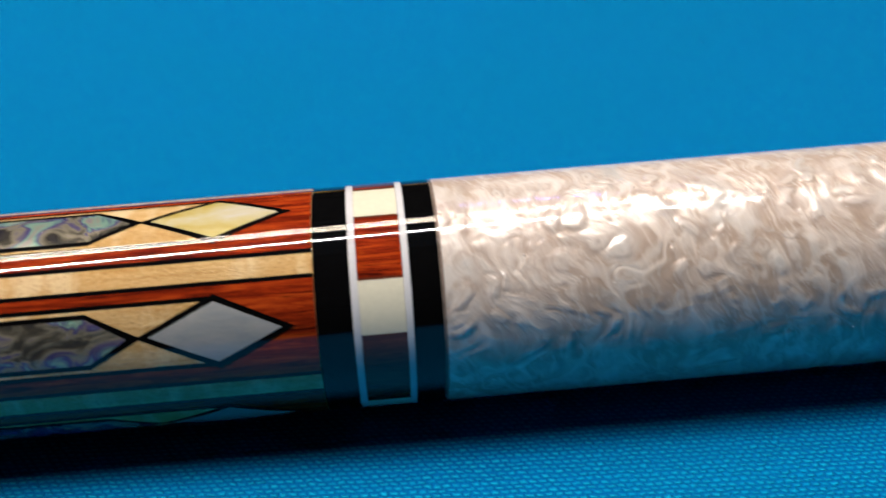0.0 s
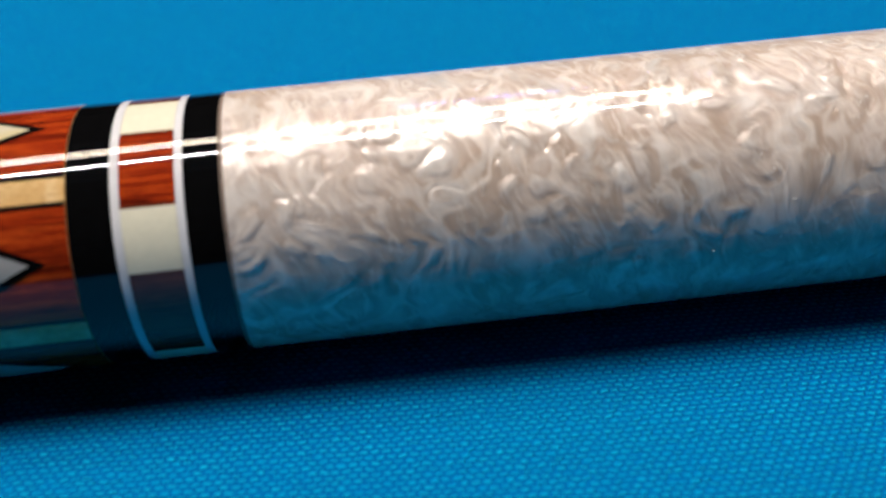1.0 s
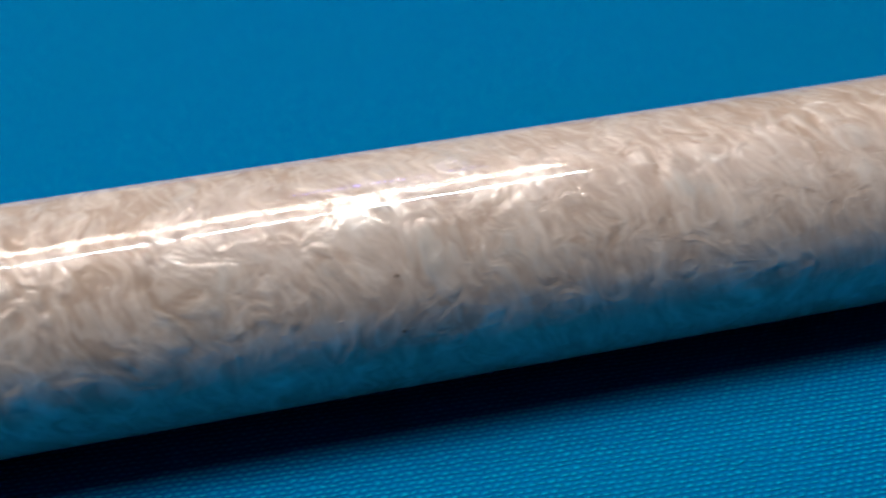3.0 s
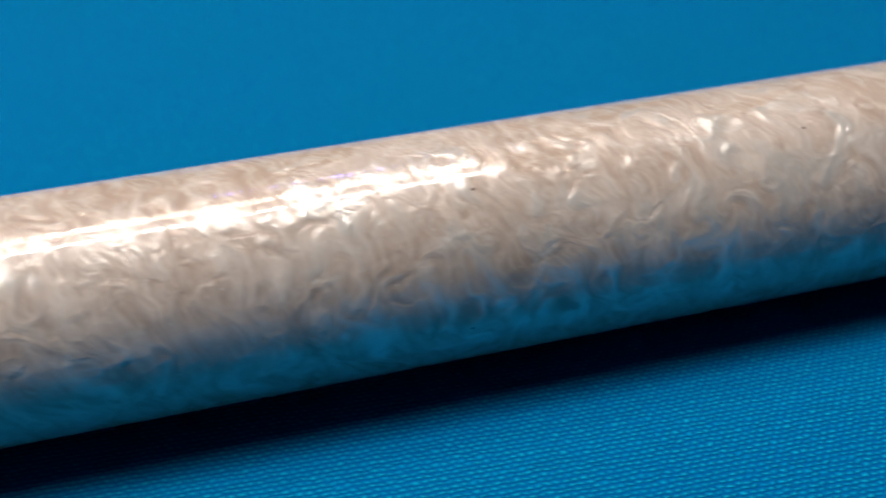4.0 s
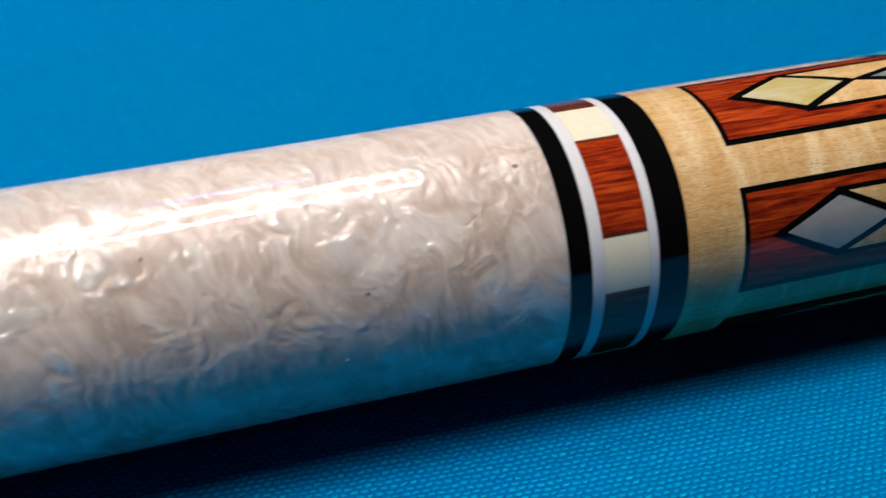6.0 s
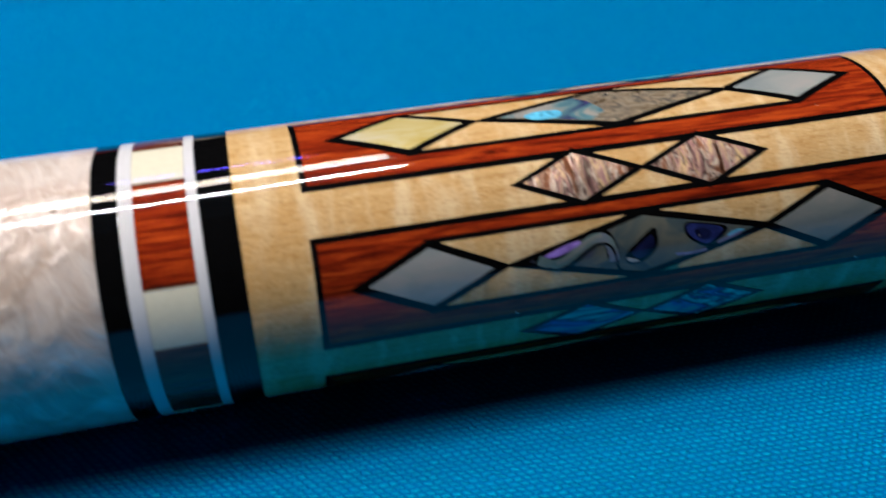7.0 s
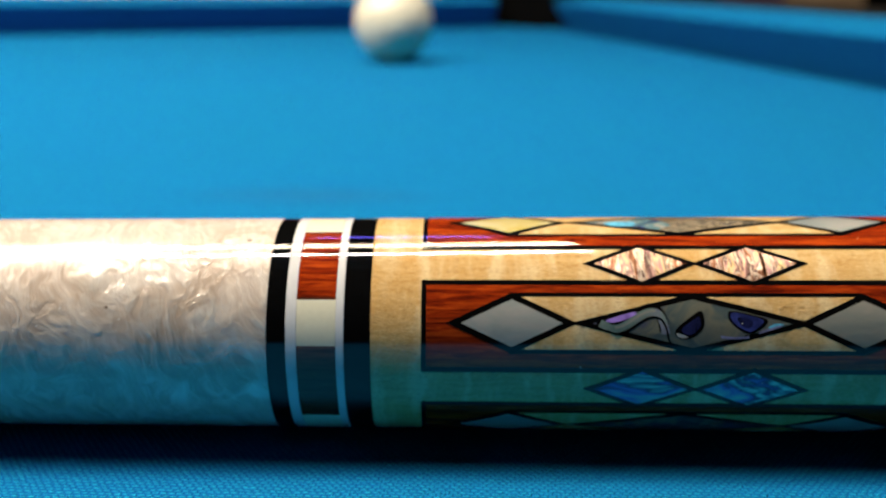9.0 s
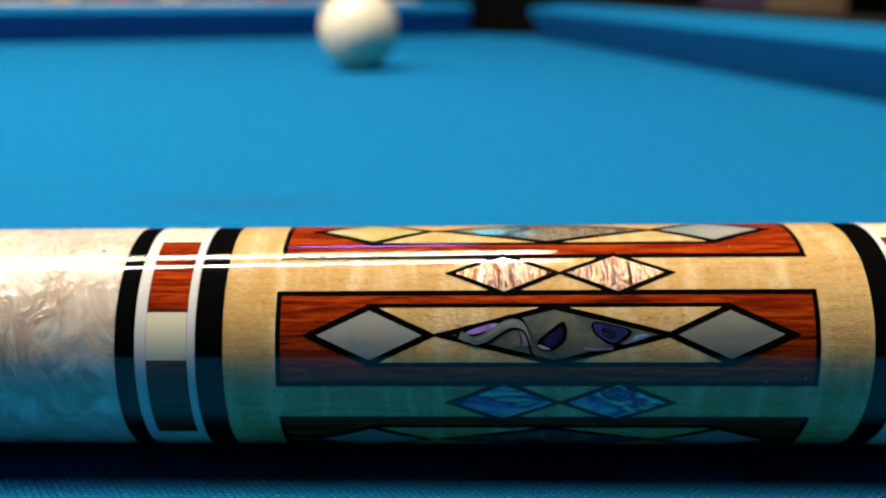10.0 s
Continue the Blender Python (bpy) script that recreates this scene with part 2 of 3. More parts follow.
def make_cloth():
    """Blue worsted table cloth: staggered stitches about 0.6 mm apart."""
    mat, nt, b = material("blue_cloth")
    tc = nt.nodes.new("ShaderNodeTexCoord")
    mp = nt.nodes.new("ShaderNodeMapping")
    mp.inputs["Rotation"].default_value = (0, 0, radians(3))
    nt.links.new(tc.outputs["Object"], mp.inputs["Vector"])
    wob = noise_tex(nt, mp.outputs["Vector"], 900.0, 3, 0.6)
    add = nt.nodes.new("ShaderNodeVectorMath")
    add.operation = "MULTIPLY_ADD"
    nt.links.new(wob.outputs["Color"], add.inputs[0])
    add.inputs[1].default_value = (0.0008, 0.0008, 0.0)
    nt.links.new(mp.outputs["Vector"], add.inputs[2])
    br = nt.nodes.new("ShaderNodeTexBrick")
    for key, value in (("Scale", 1.0), ("Mortar Size", 0.00030), ("Mortar Smooth", 1.0), ("Brick Width", 0.00105), ("Row Height", 0.00066)):
        br.inputs[key].default_value = value
    br.offset = 0.5
    nt.links.new(add.outputs[0], br.inputs["Vector"])
    fuzz = noise_tex(nt, mp.outputs["Vector"], 2600.0, 3, 0.7)
    patch = noise_tex(nt, mp.outputs["Vector"], 11.0, 5, 0.6)
    inv = nt.nodes.new("ShaderNodeMath")
    inv.operation = "SUBTRACT"
    inv.inputs[0].default_value = 1.0
    nt.links.new(br.outputs["Fac"], inv.inputs[1])
    br.inputs["Color1"].default_value = (0.35, 0.35, 0.35, 1)
    br.inputs["Color2"].default_value = (1, 1, 1, 1)
    br.inputs["Mortar"].default_value = (0.35, 0.35, 0.35, 1)
    h = mix(nt, 0.38, maths(nt, "MULTIPLY", inv.outputs[0], maths(nt, "ADD", maths(nt, "MULTIPLY", br.outputs["Color"], 0.6), 0.55)), fuzz.outputs["Fac"])
    # stitch tops lighter, gaps darker: glint and shade put into the colour
    c = ramp(nt, h, [(0.16, (0, 0.083, 0.276)), (0.44, (0, 0.138, 0.365)), (0.66, (0, 0.207, 0.449)), (0.86, (0.003, 0.300, 0.545))])
    c = mix(nt, ramp(nt, patch.outputs["Fac"], [(0.42, (0, 0, 0)), (0.70, (0.4, 0.4, 0.4))]), c, (0, 0.149, 0.315))
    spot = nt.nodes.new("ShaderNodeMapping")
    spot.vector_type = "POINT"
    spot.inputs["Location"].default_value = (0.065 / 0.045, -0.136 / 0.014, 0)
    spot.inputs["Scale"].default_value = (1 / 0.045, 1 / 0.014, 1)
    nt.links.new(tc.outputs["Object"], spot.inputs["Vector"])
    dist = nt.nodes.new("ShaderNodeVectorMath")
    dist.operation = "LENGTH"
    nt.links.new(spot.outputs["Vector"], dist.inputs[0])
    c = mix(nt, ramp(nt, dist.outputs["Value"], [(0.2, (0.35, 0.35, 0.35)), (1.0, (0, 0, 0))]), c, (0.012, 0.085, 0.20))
    nt.links.new(c, b.inputs["Base Color"])
    b.inputs["Roughness"].default_value = 0.75
    b.inputs["Specular IOR Level"].default_value = 0.015
    b.inputs["Sheen Weight"].default_value = 0.010
    b.inputs["Sheen Tint"].default_value = (0.30, 0.95, 0.95, 1)
    b.inputs["Sheen Roughness"].default_value = 0.5
    bump(nt, b, h, 1.0, 0.00045)
    return mat


def make_surface(name, lo, hi, rough, scale, relief=0.0, gloss=0.5):
    mat, nt, b = material(name)
    b.inputs["Specular IOR Level"].default_value = gloss
    tc = nt.nodes.new("ShaderNodeTexCoord")
    n = noise_tex(nt, tc.outputs["Object"], scale, 6, 0.6)
    nt.links.new(ramp(nt, n.outputs["Fac"], [(0.3, lo), (0.7, hi)]), b.inputs["Base Color"])
    b.inputs["Roughness"].default_value = rough
    if relief:
        bump(nt, b, n.outputs["Fac"], 0.4, relief)
    return mat


MAPLE = make_maple()
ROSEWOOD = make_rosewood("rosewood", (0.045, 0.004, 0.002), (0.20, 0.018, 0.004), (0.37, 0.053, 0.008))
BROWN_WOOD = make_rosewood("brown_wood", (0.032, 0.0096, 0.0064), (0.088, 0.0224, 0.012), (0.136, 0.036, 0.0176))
EBONY = make_plain("black_resin", (0.002, 0.002, 0.0022), 0.4, 0.3)
IVORY = make_plain("ivory_resin", (0.57, 0.535, 0.42), 0.4, 0.04)
WHITE = make_plain("white_ring", (0.508, 0.5, 0.517), 0.4, 0.03)
SEAM = make_plain("glue_seam", (0.16, 0.12, 0.10), 0.4, 0.2)
PEARL = make_pearl()
SHELL_GREY = make_mother_of_pearl("grey_shell", (0.245, 0.259, 0.274), (0.31, 0.31, 0.302), (0.36, 0.331, 0.331))
SHELL_GOLD = make_mother_of_pearl("golden_shell", (0.396, 0.288, 0.0576), (0.461, 0.389, 0.187), (0.49, 0.446, 0.36))
PAUA = make_abalone("dark_abalone", [(0.28, (0.289, 0.281, 0.255)), (0.40, (0.145, 0.187, 0.187)), (0.43, (0.0085, 0.0085, 0.017)), (0.455, (0.255, 0.145, 0.425)), (0.48, (0.0255, 0.0255, 0.102)), (0.54, (0.085, 0.187, 0.221)), (0.58, (0.281, 0.272, 0.246)), (0.75, (0.357, 0.332, 0.297))], 0.05, 20, 0.25, 1.8)
PINK = make_abalone("pink_abalone", [(0.34, (0.03, 0.010, 0.006)), (0.43, (0.30, 0.12, 0.06)), (0.47, (0.72, 0.60, 0.50)), (0.51, (0.05, 0.020, 0.012)), (0.56, (0.45, 0.25, 0.24)), (0.61, (0.70, 0.50, 0.26)), (0.65, (0.06, 0.025, 0.015)), (0.72, (0.58, 0.48, 0.50))], 0.55, 14, 0.5, 0.20, 0.0008, 0.9)
# Abalone of the lower diamonds; the cloth's blue reflection is put into its colours.
BOUNCE_BLUE = make_abalone("bounce_blue_abalone", [(0.30, (0.0085, 0.034, 0.136)), (0.40, (0.017, 0.187, 0.238)), (0.46, (0.136, 0.561, 0.476)), (0.50, (0.0255, 0.255, 0.289)), (0.53, (0.0051, 0.017, 0.0595)), (0.58, (0.017, 0.102, 0.357)), (0.70, (0.0425, 0.391, 0.374))], 0.06, 30, 0.25, 2.6, 0.0003, 1.0)
STONE = make_abalone("brown_abalone", [(0.32, (0.0255, 0.017, 0.0119)), (0.41, (0.153, 0.111, 0.068)), (0.50, (0.289, 0.238, 0.17)), (0.57, (0.085, 0.0765, 0.068)), (0.70, (0.357, 0.272, 0.178))], 0.22, 10, 0.3)
CALM = make_abalone("grey_abalone", [(0.32, (0.030, 0.048, 0.060)), (0.43, (0.060, 0.082, 0.085)), (0.50, (0.125, 0.122, 0.095)), (0.58, (0.085, 0.092, 0.085)), (0.70, (0.050, 0.052, 0.110))], 0.07, 20, 0.15, 1.4, 0.0003, 1.6)
FOLD = make_mother_of_pearl("fold_shell", (0.051, 0.111, 0.111), (0.128, 0.17, 0.162), (0.17, 0.145, 0.272))
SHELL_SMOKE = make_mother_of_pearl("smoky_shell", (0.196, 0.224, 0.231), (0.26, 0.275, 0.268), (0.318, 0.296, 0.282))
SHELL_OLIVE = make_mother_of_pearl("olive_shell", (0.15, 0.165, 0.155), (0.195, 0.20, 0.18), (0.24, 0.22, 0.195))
RAINBOW = make_abalone("rainbow_abalone", [(0.30, (0.0173, 0.0173, 0.0289)), (0.40, (0.0578, 0.052, 0.0405)), (0.46, (0.208, 0.185, 0.139)), (0.51, (0.0578, 0.0462, 0.15)), (0.56, (0.173, 0.301, 0.243)), (0.62, (0.254, 0.231, 0.197)), (0.74, (0.162, 0.116, 0.266))], 0.07, 60, 0.35, 1.2)
VIOLET = make_plain("violet_shell", (0.25, 0.15, 0.48), 0.3, 0.6, 0.5)
NAVY = make_plain("navy_shell", (0.008, 0.010, 0.042), 0.3, 0.7, 0.35)
INDIGO = make_plain("indigo_shell", (0.018, 0.025, 0.11), 0.3, 0.6, 0.5)
VIOLET_GREY = make_plain("violet_grey_shell", (0.13, 0.13, 0.24), 0.3, 0.4, 0.6)
CYAN = make_plain("cyan_shell", (0.085, 0.34, 0.51), 0.3, 0.5)
CLOTH = make_cloth()
BALL = make_surface("ball_resin", (0.576, 0.528, 0.416), (0.624, 0.576, 0.464), 0.15, 30.0)
POCKET = make_surface("black_pocket", (0.0015, 0.0015, 0.0015), (0.003, 0.003, 0.003), 0.95, 60.0, 0.0, 0.03)
RAIL = make_surface("rail_laminate", (0.60, 0.56, 0.54), (0.68, 0.64, 0.62), 0.3, 12.0)
BLACK_RAIL = make_surface("black_rail", (0.006, 0.006, 0.006), (0.012, 0.011, 0.010), 0.5, 40.0, 0.0, 0.2)
BALL_YELLOW = make_surface("yellow_resin", (0.75, 0.45, 0.04), (0.80, 0.50, 0.06), 0.12, 30.0)
BALL_RED = make_surface("red_resin", (0.55, 0.02, 0.02), (0.60, 0.03, 0.02), 0.12, 30.0)
BALL_CREAM = make_surface("cream_resin", (0.75, 0.55, 0.25), (0.80, 0.60, 0.30), 0.12, 30.0)
BALL_BLUE = make_surface("blue_resin", (0.02, 0.06, 0.55), (0.03, 0.07, 0.60), 0.12, 30.0)
TAN_WOOD = make_surface("tan_wood", (0.62, 0.42, 0.26), (0.72, 0.50, 0.32), 0.4, 14.0, 0.0005)
PURPLE_PAD = make_surface("purple_pad", (0.30, 0.20, 0.46), (0.38, 0.25, 0.54), 0.7, 30.0, 0.001)
PLASTER = make_surface("dark_paint", (0.016, 0.015, 0.014), (0.028, 0.026, 0.024), 0.9, 3.0, 0.002, 0.05)
CARPET = make_surface("carpet", (0.016, 0.014, 0.014), (0.030, 0.026, 0.025), 0.95, 90.0, 0.002, 0.05)
METAL = make_surface("lamp_metal", (0.05, 0.05, 0.05), (0.07, 0.07, 0.07), 0.4, 20.0)


# ---- mesh helpers ----
def part(name, bm, mat, parent=None, label=""):
    me = bpy.data.meshes.new(name)
    bm.to_mesh(me)
    bm.free()
    me.materials.append(mat)
    ob = new(name, me)
    if parent:
        ob.parent = parent
    if label:
        ob["label"] = label
    return ob


R0, TAPER = 0.0152, 0.005976


def radius(x):
    return R0 + TAPER * x


def on_cue(x, deg, lift=0.0):
    """A point on the cue: x metres along it, deg round it (0 faces the near side, 90 is the top)."""
    a, r = radians(deg), radius(x) + lift
    return Vector((x, -r * math.cos(a), radius(x) + r * math.sin(a)))


def radial(deg):
    a = radians(deg)
    return Vector((-TAPER, -math.cos(a), math.sin(a))).normalized()


def cue_mesh(name, verts, normals, uvs, faces, mat, parent, label=""):
    me = bpy.data.meshes.new(name)
    me.from_pydata(verts, [], faces)
    layer = me.uv_layers.new(name="UVMap")
    for loop in me.loops:
        layer.data[loop.index].uv = uvs[loop.vertex_index]
    me.materials.append(mat)
    me.polygons.foreach_set("use_smooth", [True] * len(me.polygons))
    me.update()
    me.normals_split_custom_set_from_vertices(normals)
    ob = new(name, me)
    ob.parent = parent
    if label:
        ob["label"] = label
    return ob


def band(name, x0, x1, mat, parent, label="", d0=-180.0, d1=180.0, lift=0.0, depth=0.002, step=3.0):
    """A ring, or a piece of one, between two places along the cue (millimetres), with end walls."""
    x0, x1 = x0 / 1000, x1 / 1000
    n = max(2, int(math.ceil((d1 - d0) / step)))
    verts, normals, uvs, faces = [], [], [], []
    soft = 0.00006
    rows = [(x0, lift - depth, Vector((-1, 0, 0))), (x0, lift - soft, Vector((-1, 0, 0))), (x0 + soft, lift, None), (x1 - soft, lift, None), (x1, lift - soft, Vector((1, 0, 0))), (x1, lift - depth, Vector((1, 0, 0)))]
    for x, up, nrm in rows:
        for i in range(n + 1):
            d = d0 + (d1 - d0) * i / n
            verts.append(on_cue(x, d, up))
            normals.append(nrm or radial(d))
            uvs.append((x * 1000, radius(x) * 1000 * radians(d)))
    w = n + 1
    for j in range(5):
        for i in range(n):
            a = j * w + i
            faces.append((a, a + w, a + w + 1, a + 1))
    if d1 - d0 < 359:
        for i, s in ((0, 1), (n, -1)):
            ring = [j * w + i for j in range(6)]
            base = len(verts)
            side = (on_cue(0, d0 - 90) - on_cue(0, d0 + 90)).normalized() * s
            for r in ring:
                verts.append(verts[r]); normals.append(side); uvs.append(uvs[r])
            f = tuple(range(base, base + 6))
            faces.append(f if s > 0 else f[::-1])
    return cue_mesh(name, verts, normals, uvs, faces, mat, parent, label)


def inlay(name, outline, lift, mat, parent, label=""):
    """A flush inlay: a convex outline of (millimetres along, degrees round), bent onto the cue, with a skirt."""
    ds = [d for _, d in outline]
    lo, hi = min(ds), max(ds)
    levels = sorted({lo, hi, *ds, *[lo + (hi - lo) * i / max(2, int((hi - lo) / 2.5)) for i in range(max(2, int((hi - lo) / 2.5)))]})

    def span(d):
        xs = []
        for (xa, da), (xb, db) in zip(outline, outline[1:] + outline[:1]):
            if min(da, db) - 1e-9 <= d <= max(da, db) + 1e-9:
                if abs(da - db) < 1e-9:
                    xs += [xa, xb]
                else:
                    xs.append(xa + (xb - xa) * (d - da) / (db - da))
        return min(xs), max(xs)

    verts, normals, uvs, faces = [], [], [], []

    def put(x, d, up, nrm):
        verts.append(on_cue(x / 1000, d, up))
        normals.append(nrm)
        uvs.append((x, radius(x / 1000) * 1000 * radians(d)))
        return len(verts) - 1

    rows = []
    for d in levels:
        a, b = span(d)
        rows.append((put(a, d, lift, radial(d)), put(b, d, lift, radial(d)), a, b, d))
    for (a0, b0, *_), (a1, b1, *_) in zip(rows, rows[1:]):
        faces.append((a0, b0, b1, a1))
    rim = [(r[2], r[4]) for r in rows] + [(r[3], r[4]) for r in reversed(rows)]
    for (xa, da), (xb, db) in zip(rim, rim[1:] + rim[:1]):
        if abs(xa - xb) + abs(da - db) < 1e-6:
            continue
        pa, pb = on_cue(xa / 1000, da), on_cue(xb / 1000, db)
        nrm = (pa - pb).cross(radial((da + db) / 2)).normalized()
        q = [put(xa, da, lift, nrm), put(xb, db, lift, nrm), put(xb, db, -0.0004, nrm), put(xa, da, -0.0004, nrm)]
        faces.append(tuple(q))
    return cue_mesh(name, verts, normals, uvs, faces, mat, parent, label)


def box(bm, x0, x1, y0, y1, z0, z1):
    m = Matrix.Translation(((x0 + x1) / 2, (y0 + y1) / 2, (z0 + z1) / 2)) @ Matrix.Diagonal((x1 - x0, y1 - y0, z1 - z0, 1))
    bmesh.ops.create_cube(bm, size=1, matrix=m)


# ---- the room ----
def room():
    for name, dims, mat, label in (
        ("floor", (-4, 4, -4, 5, -0.90, -0.80), CARPET, "dark grey carpet floor of the billiard room"),
        ("ceiling", (-4, 4, -4, 5, 2.0, 2.1), PLASTER, "black painted ceiling of the room"),
        ("wall_north", (-4, 4, 5, 5.1, -0.80, 2.0), PLASTER, "black painted wall behind the table"),
        ("wall_south", (-4, 4, -4.1, -4, -0.80, 2.0), PLASTER, "black painted wall of the room"),
        ("wall_east", (4, 4.1, -4, 5, -0.80, 2.0), PLASTER, "black painted wall of the room"),
        ("wall_west", (-4.1, -4, -4, 5, -0.80, 2.0), PLASTER, "black painted wall of the room"),
    ):
        bm = bmesh.new()
        box(bm, *dims)
        tagged(part(name, bm, mat), label, name.split("_")[0], kind="structure")


room()

# ---- the pool table: u runs along the far short rail, v towards the near end ----
CORNER = Vector((0.085, 0.985, 0))
FAR = Vector((-math.cos(radians(22)), -math.sin(radians(22)), 0))
SIDE = Vector((math.sin(radians(12.6)), -math.cos(radians(12.6)), 0))
SHORT, LONG = 1.27, 2.54


def at(u, v, z=0.0):
    return CORNER + FAR * u + SIDE * v + Vector((0, 0, z))


def prism(bm, profile, a, b, inward):
    """A profile of (distance out from the nose, height) swept from a to b."""
    ring = []
    for p in (a, b):
        ring.append([bm.verts.new(p - inward * o + Vector((0, 0, h))) for o, h in profile])
    n = len(profile)
    for i in range(n):
        bm.faces.new((ring[0][i], ring[0][(i + 1) % n], ring[1][(i + 1) % n], ring[1][i]))
    bm.faces.new(ring[0][::-1])
    bm.faces.new(ring[1])


def pool_table():
    table = new("pool_table")
    tagged(table, "blue-clothed pool table with cushioned rails and a black corner pocket", "pool table")
    bm = bmesh.new()
    rim = [at(-0.06, -0.06), at(SHORT + 0.06, -0.06), at(SHORT + 0.06, LONG + 0.06), at(-0.06, LONG + 0.06)]
    top = [bm.verts.new(p) for p in rim]
    low = [bm.verts.new(p - Vector((0, 0, 0.04))) for p in rim]
    bm.faces.new(top)
    for i in range(4):
        bm.faces.new((top[i], low[i], low[(i + 1) % 4], top[(i + 1) % 4]))
    bm.faces.new(low[::-1])
    bmesh.ops.recalc_face_normals(bm, faces=bm.faces)
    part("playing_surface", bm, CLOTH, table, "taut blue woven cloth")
    nose = [(0.0, 0.0300), (0.002, 0.0325), (0.045, 0.0378), (0.052, 0.0380), (0.052, 0.0), (0.019, 0.0), (0.001, 0.0280)]
    gap = 0.055
    for a, b, inward in (
        (at(gap, 0), at(SHORT - gap, 0), SIDE), (at(0, gap), at(0, LONG / 2 - gap), FAR), (at(0, LONG / 2 + gap), at(0, LONG - gap), FAR),
        (at(gap, LONG), at(SHORT - gap, LONG), -SIDE), (at(SHORT, gap), at(SHORT, LONG / 2 - gap), -FAR), (at(SHORT, LONG / 2 + gap), at(SHORT, LONG - gap), -FAR),
    ):
        bm = bmesh.new()
        prism(bm, nose, a, b, inward)
        bmesh.ops.recalc_face_normals(bm, faces=bm.faces)
        part("cushion", bm, CLOTH, table)
    cap = [(0.052, 0.0355), (0.056, 0.0388), (0.150, 0.0388), (0.158, 0.033), (0.158, -0.12), (0.052, -0.12)]
    for a, b, inward in ((at(0.11, 0), at(SHORT - 0.11, 0), SIDE), (at(0, 0.06), at(0, LONG - 0.06), FAR), (at(0.06, LONG), at(SHORT - 0.06, LONG), -SIDE), (at(SHORT, 0.06), at(SHORT, LONG - 0.06), -FAR)):
        bm = bmesh.new()
        prism(bm, cap, a, b, inward)
        bmesh.ops.recalc_face_normals(bm, faces=bm.faces)
        part("rail_cap", bm, RAIL if inward == SIDE else BLACK_RAIL, table, "grey laminate rail top" if inward == SIDE else "black rail top")
    for u, v in ((0, 0), (SHORT, 0), (0, LONG), (SHORT, LONG), (0, LONG / 2), (SHORT, LONG / 2)):
        bm = bmesh.new()
        bmesh.ops.create_cone(bm, cap_ends=True, segments=40, radius1=0.066, radius2=0.078, depth=0.10, matrix=Matrix.Translation(at(u - 0.042 if u == 0 else u + 0.042, v - 0.042 if v == 0 else (v + 0.042 if v == LONG else v), -0.006)))
        bmesh.ops.bevel(bm, geom=[e for e in bm.edges if e.calc_length() < 0.02], offset=0.004, segments=2, affect="EDGES")
        part("pocket", bm, POCKET, table, "black pocket liner")
    for u, v in ((0.1, 0.2), (SHORT - 0.1, 0.2), (0.1, LONG - 0.2), (SHORT - 0.1, LONG - 0.2)):
        bm = bmesh.new()
        bmesh.ops.create_cone(bm, cap_ends=True, segments=24, radius1=0.06, radius2=0.09, depth=0.76, matrix=Matrix.Translation(at(u, v, -0.42)))
        part("leg", bm, RAIL, table)
    return table


pool_table()


def cue_ball():
    bm = bmesh.new()
    bmesh.ops.create_uvsphere(bm, u_segments=64, v_segments=40, radius=0.028575)
    for f in bm.faces:
        f.smooth = True
    ob = part("cue_ball", bm, BALL)
    ob.location = (-0.0638, 0.5428, 0.028575)
    tagged(ob, "cream white cue ball resting on blue cloth", "billiard ball")


cue_ball()


def rail_clutter():
    """Coloured balls parked on the far rail."""
    for u, v, mat, label in ((0.515, -0.105, BALL_YELLOW, "yellow ball"), (0.455, -0.100, BALL_RED, "red ball"), (0.400, -0.112, BALL_CREAM, "cream ball"), (0.310, -0.130, BALL_BLUE, "blue ball"), (0.282, -0.078, BALL_RED, "red ball"), (0.245, -0.125, BALL_BLUE, "blue ball")):
        bm = bmesh.new()
        bmesh.ops.create_uvsphere(bm, u_segments=40, v_segments=24, radius=0.028575)
        for f in bm.faces:
            f.smooth = True
        ob = part("object_ball", bm, mat)
        ob.location = at(u, v, 0.0388 + 0.028575)
        tagged(ob, label + " resting on the grey rail top", "billiard ball", "balls on the far rail")


